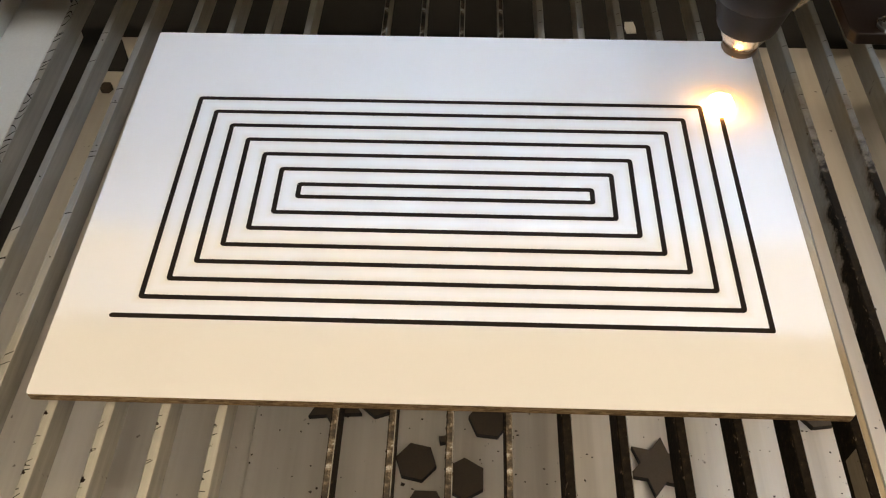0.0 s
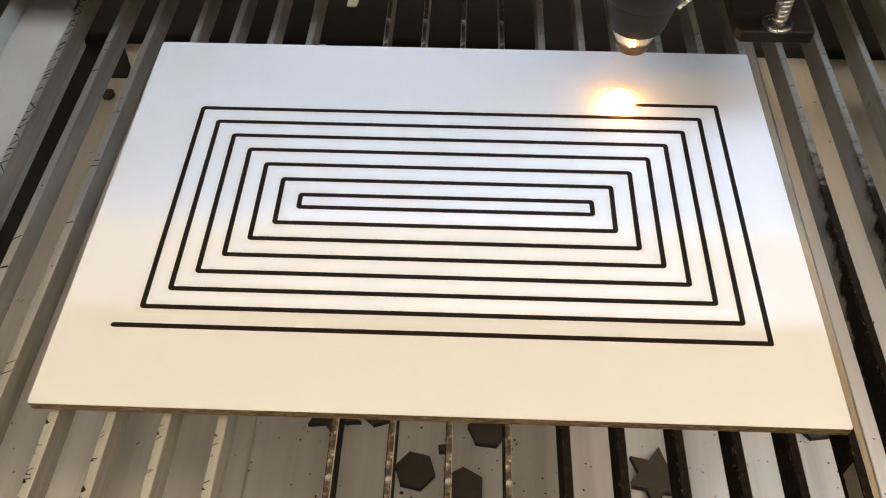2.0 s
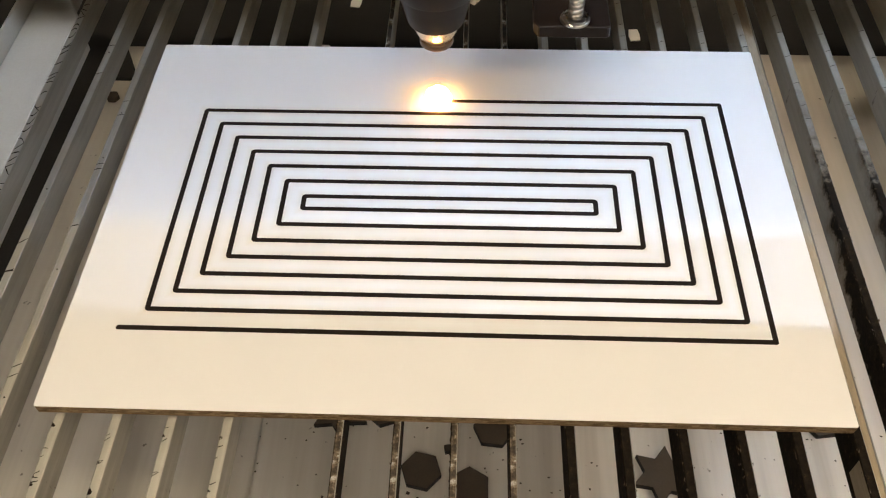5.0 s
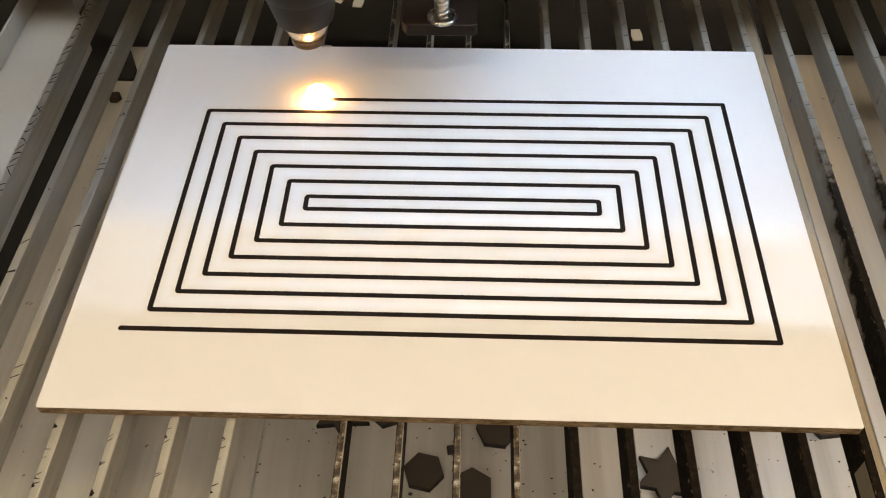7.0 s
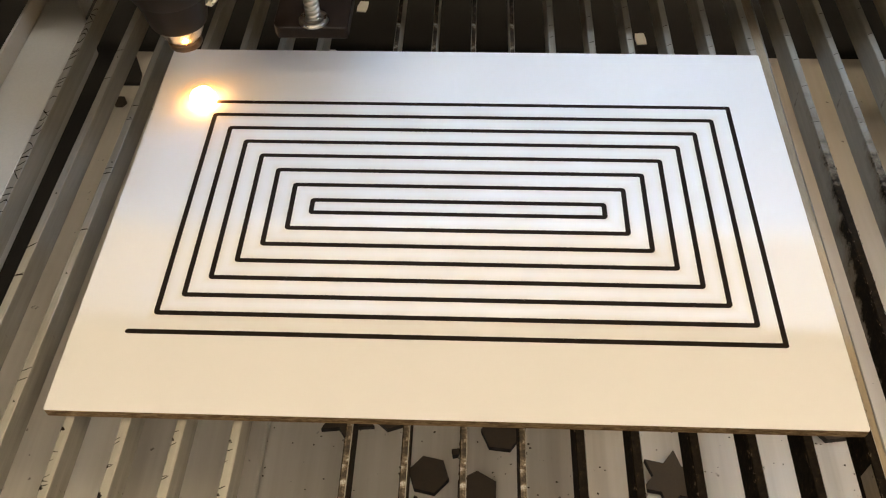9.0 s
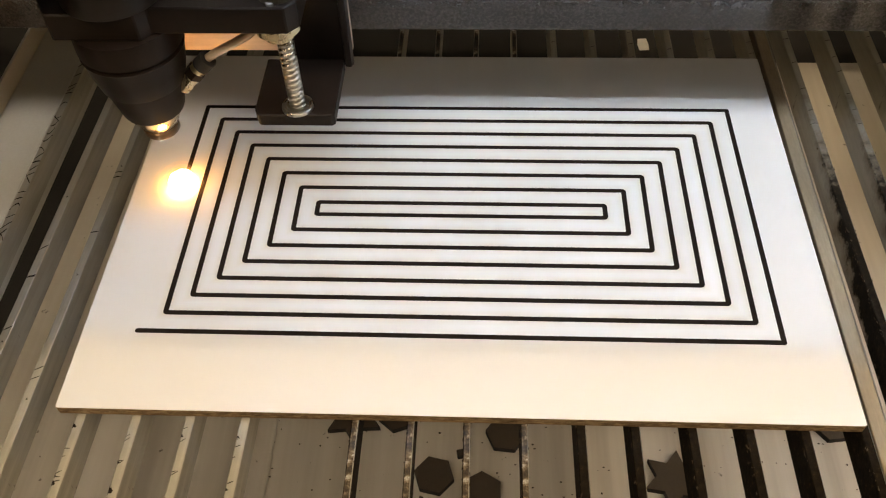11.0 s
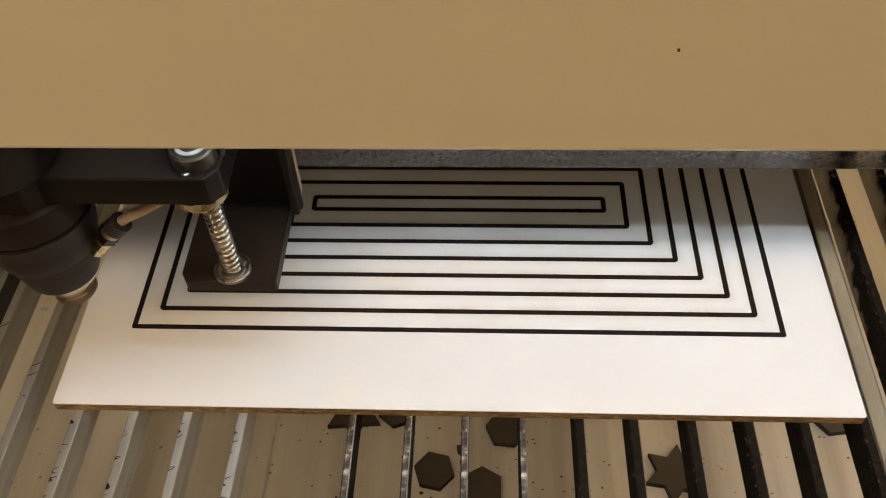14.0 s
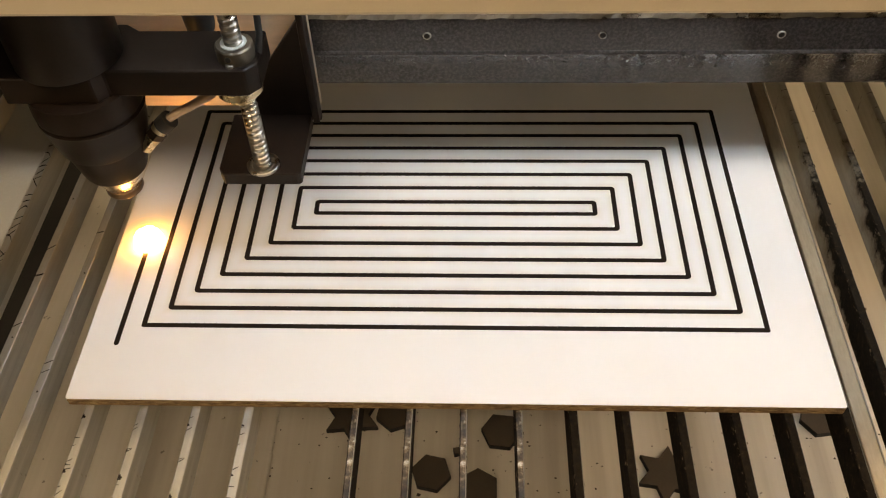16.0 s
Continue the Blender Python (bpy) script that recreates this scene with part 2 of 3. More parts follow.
def box(x0, x1, y0, y1, z0, z1, bevel=0.0, seg=2, bm=None):
    own = bmesh.new()
    bmesh.ops.create_cube(own, size=1.0)
    for v in own.verts:
        v.co = Vector(((x0 + x1) / 2 + v.co.x * (x1 - x0), (y0 + y1) / 2 + v.co.y * (y1 - y0), (z0 + z1) / 2 + v.co.z * (z1 - z0)))
    if bevel:
        bmesh.ops.bevel(own, geom=own.edges[:], offset=bevel, segments=seg, profile=0.5, affect="EDGES")
    return own if bm is None else join(bm, own)


def join(bm, other):
    me = bpy.data.meshes.new("scrap")
    other.to_mesh(me)
    other.free()
    bm.from_mesh(me)
    bpy.data.meshes.remove(me)
    return bm


def lathe(profile, n=48, centre=(0, 0), caps=True):
    """Turned body from (z, r) pairs."""
    bm = bmesh.new()
    rings = []
    for z, r in profile:
        rings.append([bm.verts.new((centre[0] + r * math.cos(2 * math.pi * i / n), centre[1] + r * math.sin(2 * math.pi * i / n), z)) for i in range(n)])
    for a, b in zip(rings, rings[1:]):
        for i in range(n):
            bm.faces.new((a[i], a[(i + 1) % n], b[(i + 1) % n], b[i]))
    if caps:
        bm.faces.new(rings[0]), bm.faces.new(rings[-1])
    return bm


def prism(points, z0, z1, bevel=0.0):
    """Upright body over a flat outline."""
    bm = bmesh.new()
    low = [bm.verts.new((x, y, z0)) for x, y in points]
    top = [bm.verts.new((x, y, z1)) for x, y in points]
    bm.faces.new(low), bm.faces.new(top)
    n = len(points)
    for i in range(n):
        bm.faces.new((low[i], low[(i + 1) % n], top[(i + 1) % n], top[i]))
    if bevel:
        bmesh.ops.recalc_face_normals(bm, faces=bm.faces)
        bmesh.ops.bevel(bm, geom=bm.edges[:], offset=bevel, segments=1, profile=0.5, affect="EDGES")
    return bm


def tube(points, r, n=14):
    """Round bar along a line of points."""
    bm = bmesh.new()
    pts = [Vector(p) for p in points]
    rings = []
    for i, p in enumerate(pts):
        t = (pts[min(i + 1, len(pts) - 1)] - pts[max(i - 1, 0)]).normalized()
        q = t.to_track_quat("Z", "Y")
        rings.append([bm.verts.new(p + q @ Vector((r * math.cos(2 * math.pi * k / n), r * math.sin(2 * math.pi * k / n), 0))) for k in range(n)])
    for a, b in zip(rings, rings[1:]):
        for k in range(n):
            bm.faces.new((a[k], a[(k + 1) % n], b[(k + 1) % n], b[k]))
    bm.faces.new(rings[0]), bm.faces.new(rings[-1])
    return bm


def screw(r, pitch, z0, z1, centre, n=24, per=10):
    """Threaded rod: a ridge that winds up a core."""
    bm = bmesh.new()
    rings = []
    steps = int((z1 - z0) / pitch * per)
    for s in range(steps + 1):
        z, ring = z0 + (z1 - z0) * s / steps, []
        for k in range(n):
            a = 2 * math.pi * k / n
            ph = ((z - z0) / pitch - k / n) % 1.0
            rr = r * (0.80 + 0.20 * min(1, max(0, 1.9 * math.sin(math.pi * ph) - 0.35)))
            ring.append(bm.verts.new((centre[0] + rr * math.cos(a), centre[1] + rr * math.sin(a), z)))
        rings.append(ring)
    for a, b in zip(rings, rings[1:]):
        for k in range(n):
            bm.faces.new((a[k], a[(k + 1) % n], b[(k + 1) % n], b[k]))
    bm.faces.new(rings[0]), bm.faces.new(rings[-1])
    return bm


def thing(name, label, category, group="", kind="", at=(0, 0, 0)):
    ob = new(name)
    ob.location = at
    return tagged(ob, label, category, group, kind)


def solid(name, bm, material, label, category, group="", kind="", smooth=False):
    return tagged(part(name, bm, material, None, "", smooth), label, category, group, kind)


# ---- room ----
def room():
    w = 0.06
    solid("floor", box(-2.6, 2.6, -2.6, 2.6, -1.0, -0.94), M_FLOOR, "grey workshop floor below the machine", "floor", kind="structure")
    solid("ceiling", box(-2.6, 2.6, -2.6, 2.6, 1.86, 1.92), M_WALL, "plain cream workshop ceiling", "ceiling", kind="structure")
    for n, b in (("wall_north", (-2.6, 2.6, 2.6, 2.6 + w)), ("wall_south", (-2.6, 2.6, -2.6 - w, -2.6)), ("wall_west", (-2.6 - w, -2.6, -2.6, 2.6)), ("wall_east", (2.6, 2.6 + w, -2.6, 2.6))):
        solid(n, box(*b, -0.94, 1.86), M_WALL, "plain cream workshop wall", "wall", kind="structure")
    # all out of view; the last panel is added to brighten the right of the tray
    for x, y, half, turn, m in ((-0.8, -1.15, 0.10, 0, M_LAMP), (0.8, -1.15, 0.10, 0, M_LAMP_DIM), (-0.65, 0.2, 0.03, 0, M_TUBE), (0.65, 0.2, 0.03, 0, M_TUBE), (2.0, 0.1, 0.10, 90, M_FILL_SIDE)):
        lamp = thing("ceiling_light", "unseen long warm white light under the ceiling", "ceiling light", "ceiling lights")
        lamp.matrix_basis = pose(x, y, 1.86, 0, 0, turn)
        part("housing", box(-0.62, 0.62, -half - 0.02, half + 0.02, -0.05, -0.001, 0.004), M_WALL, lamp)
        part("diffuser", box(-0.6, 0.6, -half, half, -0.07, -0.052, 0.004), m, lamp, "glowing warm diffuser")


room()

# ---- machine bed ----
TRAY = -0.24
SLAT_TOP, SLAT_H = -0.0050, 0.0160


def bed():
    solid("tray_floor", box(-0.352, 0.62, -0.46, 0.42, TRAY - 0.01, TRAY), M_TRAY, "pale galvanised sheet of the waste tray, stained and dusty, with painted shadow bands", "tray", kind="structure")
    solid("tray_fold", box(-0.151, -0.132, -0.46, 0.42, TRAY, TRAY + 0.006, 0.002), M_TRAY, "folded seam in the galvanised tray sheet", "seam", kind="structure")
    solid("pit_floor", box(-0.60, 0.62, 0.42, 0.80, TRAY - 0.012, TRAY - 0.002), M_DARK, "black painted base behind the tray", "floor", kind="structure")
    solid("pit_side", box(-0.60, -0.352, -0.46, 0.42, TRAY - 0.012, TRAY - 0.002), M_DARK, "black painted base beside the tray", "floor", kind="structure")
    solid("corner_block", prism([(-0.352, 0.367), (-0.3184, 0.367), (-0.3204, 0.3836), (-0.3376, 0.42), (-0.352, 0.42)], TRAY, TRAY + 0.004, 0.0006), M_DARK, "black steel block in the tray corner", "block")
    solid("hex_bolt", prism([(-0.3302 + 0.0065 * math.cos(k * math.pi / 3), 0.3411 + 0.0065 * math.sin(k * math.pi / 3)) for k in range(6)], TRAY, TRAY + 0.005, 0.0006), M_MDF, "rusty brown hexagon bolt on the tray", "bolt")
    for n, b in (("wall_back", (-0.60, 0.62, 0.80, 0.815)), ("wall_front", (-0.60, 0.62, -0.475, -0.46)), ("wall_left", (-0.615, -0.60, -0.475, 0.815)), ("wall_right", (0.62, 0.635, -0.475, 0.815))):
        solid(n, box(*b, TRAY - 0.012, 0.10 if n != "wall_front" else -0.03), M_DARK, "dark painted inner wall of the machine pit", "wall", kind="structure")
    solid("machine_base", box(-0.615, 0.635, -0.475, 0.815, -0.938, TRAY - 0.0135, 0.003), M_BEIGE, "beige sheet metal cabinet under the cutting bed", "machine base", kind="structure")
    # ledge along the side of the bed
    ledge = thing("side_ledge", "grey metal ledge along the cutting bed", "ledge", kind="structure", at=(-0.243, 0, 0))
    part("plate", prism([(-0.0155, -0.45), (0.0155, -0.45), (0.0155, 0.150), (-0.004, 0.187), (-0.004, 0.79), (-0.0155, 0.79)], -0.030, -0.006, 0.0006), M_PANEL, ledge)
    part("upstand", box(-0.0175, -0.0157, -0.45, 0.79, -0.030, 0.0056, 0.0005), M_PANEL, ledge, "folded upright edge of the ledge")
    # white plates painted in for bright spots, light through openings behind the tray
    for x, y, a in ((0.1714, 0.4495, 4), (-0.1148, 0.500, -6)):
        tag = solid("lit_opening", prism([(-0.0048, -0.0085), (0.0048, -0.0085), (0.0056, 0.0), (0.0048, 0.0095), (-0.0040, 0.0095), (-0.0056, 0.0)], 0, 0.0012, 0.0002), M_LIT_OPENING, "small white plate on the black base standing in for a lit opening", "tag", "white tags")
        tag.matrix_basis = pose(x, y, TRAY - 0.002, 0, 0, a)
    for y in (-0.30, 0.40):
        solid("cross_bar", box(-0.60, 0.62, y - 0.012, y + 0.012, -0.055, SLAT_TOP - SLAT_H, 0.001), M_DARK, "black square bar carrying the slats", "bar", "bars under the slats", kind="structure")


bed()

# slats: x where they pass the front and the back of the board, and whether they are sooty
SLATS = ((-0.2250, -0.2250, 0), (-0.2024, -0.1988, 0), (-0.1808, -0.1770, 0), (-0.1548, -0.1500, 0), (-0.1314, -0.1274, 0), (-0.1087, -0.1053, 0), (-0.0857, -0.0830, 0),
         (-0.0402, -0.0390, 2), (-0.0172, -0.0170, 2), (0.0058, 0.0056, 2), (0.0290, 0.0280, 2), (0.0520, 0.0509, 1), (0.0738, 0.0738, 1), (0.0968, 0.0960, 1), (0.1196, 0.1180, 1),
         (0.1416, 0.1415, 1), (0.1655, 0.1645, 1), (0.1868, 0.1870, 1), (0.2100, 0.2105, 1), (0.2335, 0.2345, 1), (0.2570, 0.2580, 1), (0.2800, 0.2810, 1))


def mark_mesh(kind):
    """Flat burn marks for slat tops: a slanting nick, a short cross cut, a drop."""
    pts = (((-0.0019, -0.0006), (-0.0013, -0.0011), (0.0017, 0.0003), (0.0016, 0.0007)), ((-0.0019, -0.0004), (0.0018, -0.0002), (0.0017, 0.0002), (-0.0017, 0.0003)),
           ((-0.0019, -0.0016), (-0.0013, -0.0009), (-0.0002, -0.0012), (0.0006, -0.0002), (-0.0005, 0.0003), (-0.0009, 0.0012), (-0.0014, 0.0007), (-0.0019, 0.0016)))[kind]
    return flat_mark(prism(pts, -0.0003, 0.00006))


def stroke_mesh(bend, lean, width=0.0007):
    """A thin curved scorch line across a slat top."""
    left, right = [], []
    for k in range(9):
        u = k / 4 - 1
        x, y = 0.00185 * u, lean * u + bend * (1 - u * u)
        w = width * (0.35 + 0.65 * (1 - abs(u) ** 3))
        left.append((x, y - w / 2)), right.append((x, y + w / 2))
    return flat_mark(prism(left + right[::-1], -0.0003, 0.00006))


def flat_mark(bm):
    me = bpy.data.meshes.new("burn_mark")
    bmesh.ops.recalc_face_normals(bm, faces=bm.faces)
    bm.to_mesh(me), bm.free()
    me.materials.append(M_CHAR)
    return me


def crust(rnd, n, wide):
    """Jagged flakes of resin and soot along a slat's top edges."""
    bm = bmesh.new()
    for _ in range(n):
        y = rnd.uniform(-0.215, 0.06) if rnd.random() < 0.75 else rnd.gauss(0.01, 0.03)
        x = rnd.choice((-1, -1, 1)) * rnd.uniform(wide - 0.0007, wide + 0.0002)
        r = rnd.uniform(0.0003, 0.0010)
        z = -rnd.random() ** 2 * 0.003
        vs = [bm.verts.new((x + rnd.uniform(-0.6, 0.6) * r, y + rnd.uniform(-1.6, 1.6) * r, z + rnd.uniform(-0.7, 0.5) * r)) for _ in range(4)]
        for a, b, c in ((0, 1, 2), (0, 2, 3), (0, 3, 1), (1, 3, 2)):
            bm.faces.new((vs[a], vs[b], vs[c]))
    return bm


def slats():
    shapes, marks, rnd = {}, [mark_mesh(k) for k in range(3)], random.Random(5)
    strokes = [stroke_mesh(b, l) for b, l in ((0.0, 0.0016), (0.0002, 0.0022), (0.0016, 0.0012), (-0.0014, 0.0018), (0.0022, 0.0002), (0.0003, 0.0006))]
    score = stroke_mesh(0.0002, 0.0005, 0.00032)
    half = {0: 0.0020, 1: 0.0020, 2: 0.0015}
    for burnt in (0, 1, 2):
        me = bpy.data.meshes.new("slat")
        bm = box(-half[burnt], half[burnt], -0.44, 0.46, -SLAT_H if burnt else 0.002 - SLAT_H, 0, 0.0004 if burnt else 0.0003, 1)
        for f in bm.faces:
            # sooty slats: only the right top bevel takes the lighter metal, a thin bright line
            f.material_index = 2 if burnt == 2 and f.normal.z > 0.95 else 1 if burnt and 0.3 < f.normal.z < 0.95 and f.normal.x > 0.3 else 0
        bm.to_mesh(me), bm.free()
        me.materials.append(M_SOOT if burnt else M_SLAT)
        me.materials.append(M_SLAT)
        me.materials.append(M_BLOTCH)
        shapes[burnt] = me

    def mark(ob, me, x, y, turn, sx, sy):
        mk = new("burn_mark", me)
        mk.parent = ob
        mk.matrix_basis = pose(x, y, 0, 0, 0, turn) @ Matrix.Diagonal((sx, sy, 1, 1))

    for i, (xf, xb, burnt) in enumerate(SLATS):
        ob = new("slat", shapes[burnt])
        turn = math.atan2(xb - xf, 0.247)
        ob.matrix_basis = Matrix.Translation((xf + (xb - xf) * 0.113 / 0.247, 0, SLAT_TOP)) @ Matrix.Rotation(-turn, 4, "Z")
        tagged(ob, "aluminium slat with black soot along its top edge" if burnt else "bare aluminium slat with curved scorch marks" if i == 0 else "bare aluminium slat with small burn marks", "slat", "slats of the cutting bed")
        if burnt:
            tagged(part("soot_crust", crust(rnd, 320, half[burnt]), M_CRUST, ob, "flaky brown soot crust on the edge"), kind="stuff")
        if i == 0:
            y = -0.13
            while y < 0.165:
                k = rnd.choice((0, 0, 1, 1, 2, 3, 4, 5))
                mark(ob, strokes[k], 0, y, rnd.uniform(-8, 8), 1.0, rnd.choice((1, 1, 1, -1)) * rnd.uniform(0.8, 1.5))
                y += rnd.choice((0.0026, 0.0034, 0.0045, 0.0060, 0.0095))
        elif i < 3:
            for _ in range(7):
                mark(ob, strokes[rnd.choice((0, 5))], 0, rnd.uniform(-0.10, 0.14), 0, 1.0, rnd.uniform(0.6, 1.0))
            for _ in range(4):
                mark(ob, marks[2], 0.0006, rnd.uniform(-0.16, 0.12), 0, 0.35, 0.4)
        elif not burnt:
            for k in range(18):
                sc = rnd.uniform(0.3, 0.75)
                y = rnd.uniform(-0.205, -0.116)
                if k % 3 == 0:
                    mark(ob, marks[2], -0.0019 + 0.0019 * sc, y, 0, sc, sc * rnd.uniform(0.8, 1.5))
                else:
                    mark(ob, rnd.choice(marks[:2] + strokes[:1]), -0.0019 + 0.0019 * sc, y, rnd.uniform(-8, 8), sc, sc)
        elif burnt == 1:
            y = 0.07
            while y < 0.17:
                mark(ob, score, 0, y, rnd.uniform(-9, 9), rnd.uniform(0.6, 1.0), 1.0)
                y += rnd.uniform(0.009, 0.026)


slats()


def edge_bar():
    """Flat bar that lies against a slat beside the board."""
    bar = thing("flat_bar", "dull brownish grey aluminium flat bar beside the board", "bar")
    part("web", box(-0.0048, 0.0018, -0.43, 0.45, -0.0120, 0.0, 0.0004, 1), M_DULL, bar)
    part("lip", box(0.0018, 0.0024, -0.43, 0.45, -0.0120, 0.0003, 0.0002, 1), M_SLAT, bar, "thin bright metal lip")
    return bar



flat_bar = edge_bar()


# ---- board ----
BX, BY0, BY1, BT = 0.1645, -0.11285, 0.11835, 0.0050
board = thing("board", "white laminated chipboard sheet with burned nested rectangles on the slats", "board")


def board_outline():
    """Outline with slightly knocked corners."""
    r, pts = 0.0011, []
    for cx, cy, a0 in ((BX - r, BY1 - r, 0), (r - BX, BY1 - r, 90), (r - BX, BY0 + r, 180), (BX - r, BY0 + r, 270)):
        pts += [(cx + r * math.cos(radians(a0 + 30 * k)), cy + r * math.sin(radians(a0 + 30 * k))) for k in range(4)]
    return pts


def rounded_ring(hx, hy, w, z0, z1):
    """Flat rectangular ring with rounded corners."""
    bm = bmesh.new()
    loops = []
    for off in (w / 2, -w / 2):
        r = max(0.0004, 0.0008 + off)
        pts = []
        for cx, cy, a0 in ((1, 1, 0), (-1, 1, 90), (-1, -1, 180), (1, -1, 270)):
            for k in range(5):
                a = radians(a0 + 90 * k / 4)
                pts.append((cx * (hx + off - r) + r * math.cos(a), cy * (hy + off - r) + r * math.sin(a)))
        loops.append([[bm.verts.new((x, y, z)) for x, y in pts] for z in (z0, z1)])
    n = 20
    (ol, oh), (il, ih) = loops
    for i in range(n):
        j = (i + 1) % n
        bm.faces.new((oh[i], oh[j], ih[j], ih[i]))
        bm.faces.new((ol[i], ol[j], oh[j], oh[i]))
        bm.faces.new((il[i], il[j], ih[j], ih[i]))
    return bm


def bar_piece(x0, y0, x1, y1, w):
    """Short stretch of burned line with rounded ends."""
    d = Vector((x1 - x0, y1 - y0))
    n = d.length
    ang = math.atan2(d.y, d.x)
    pts = []
    for cx, a0 in ((n / 2, -90), (-n / 2, 90)):
        for k in range(7):
            a = radians(a0 + 30 * k)
            pts.append((cx + w / 2 * math.cos(a), w / 2 * math.sin(a)))
    c, s = math.cos(ang), math.sin(ang)
    return prism([(x * c - y * s, x * s + y * c) for x, y in pts], -0.0006, 0.0), ((x0 + x1) / 2, (y0 + y1) / 2)


LINE, PROUD = 0.00235, 0.00012


def build_board():
    part("core", prism(board_outline(), -BT, -0.0004, 0.0002), M_EDGE, board, "brown chipboard core")
    part("laminate", prism(board_outline(), -0.0004, 0.0, 0.00012), M_WHITE, board, "glossy white laminate face")
    for k in range(7):
        part("burned_line", rounded_ring(LOOP_X + k * STEP, LOOP_Y + k * STEP, LINE, -0.0003, PROUD), M_CHAR, board, "charred black burned line")


build_board()
HX, HY = LOOP_X + 7 * STEP, LOOP_Y + 7 * STEP      # loop being burned
NX, NY = HX + STEP, HY + STEP                      # loop begun at the end


def burned(x0, y0, x1, y1):
    bm, mid = bar_piece(x0, y0, x1, y1, LINE)
    ob = part("burned_line", bm, M_CHAR, board, "charred black burned line")
    ob.location = (*mid, PROUD)
    return ob



burned(-HX, -HY, HX, -HY)
burned(HX, -HY, HX, HY - 0.011).location.z -= 0.00002

# ---- head path: seconds and place of the beam on the board ----
HEAD = [(0.0, HX, 0.0632), (0.2, HX, 0.0695), (0.38, HX, HY), (0.46, HX - 0.0006, HY), (0.6, 0.1350, HY), (9.02, -0.1390, HY), (9.14, -HX, HY - 0.0004),
        (9.28, -HX, 0.0703), (13.62, -HX, -0.0716), (13.74, -HX, -HY), (13.88, -0.1448, -0.0796), (14.02, -NX, -0.0832), (14.14, -NX, -NY), (14.26, -NX, -0.0811), (16.0, -NX, -0.0243)]


def head_at(t):
    for (t0, x0, y0), (t1, x1, y1) in zip(HEAD, HEAD[1:]):
        if t <= t1:
            k = (t - t0) / (t1 - t0)
            return x0 + (x1 - x0) * k, y0 + (y1 - y0) * k
    return HEAD[-1][1:]


def head_rows(fx, fy, z=0.0):
    """Rows along the head's way; fx, fy choose the axes that follow."""
    ts = sorted({round(t, 2) for t, _, _ in HEAD} | {0.5 * i for i in range(33)})
    return [(t, pose(head_at(t)[0] * fx, head_at(t)[1] * fy, z)) for t in ts]


# pieces of line that come up out of the board as the beam passes
GROWING = []


def growing():
    runs = (((HX, HY - 0.011), (HX, HY)), ((HX, HY), (-HX, HY)), ((-HX, HY), (-HX, -HY)), ((-NX, -NY), (-NX, -0.0243)))
    t_all = [0.02 * i for i in range(801)]
    for run, ((x0, y0), (x1, y1)) in enumerate(runs):
        n = max(1, round(math.hypot(x1 - x0, y1 - y0) / 0.0062))
        lo, hi = ((0, 0.5), (0.4, 9.2), (9.0, 13.8), (14.1, 16.0))[run]
        for i in range(n):
            a, b = i / n, (i + 1) / n
            p0, p1 = (x0 + (x1 - x0) * a, y0 + (y1 - y0) * a), (x0 + (x1 - x0) * b, y0 + (y1 - y0) * b)
            mid = Vector(((p0[0] + p1[0]) / 2, (p0[1] + p1[1]) / 2))
            t = min((t for t in t_all if lo <= t <= hi), key=lambda t: (Vector(head_at(t)) - mid).length)
            GROWING.append((burned(*p0, *p1), mid, max(0.1, min(15.9, t)), PROUD - 0.00002 * (1 + i % 2)))


growing()


# ---- gantry with hood and light bars ----
gantry = thing("gantry", "black gloss beam under a beige hood, moving over the bed", "gantry")


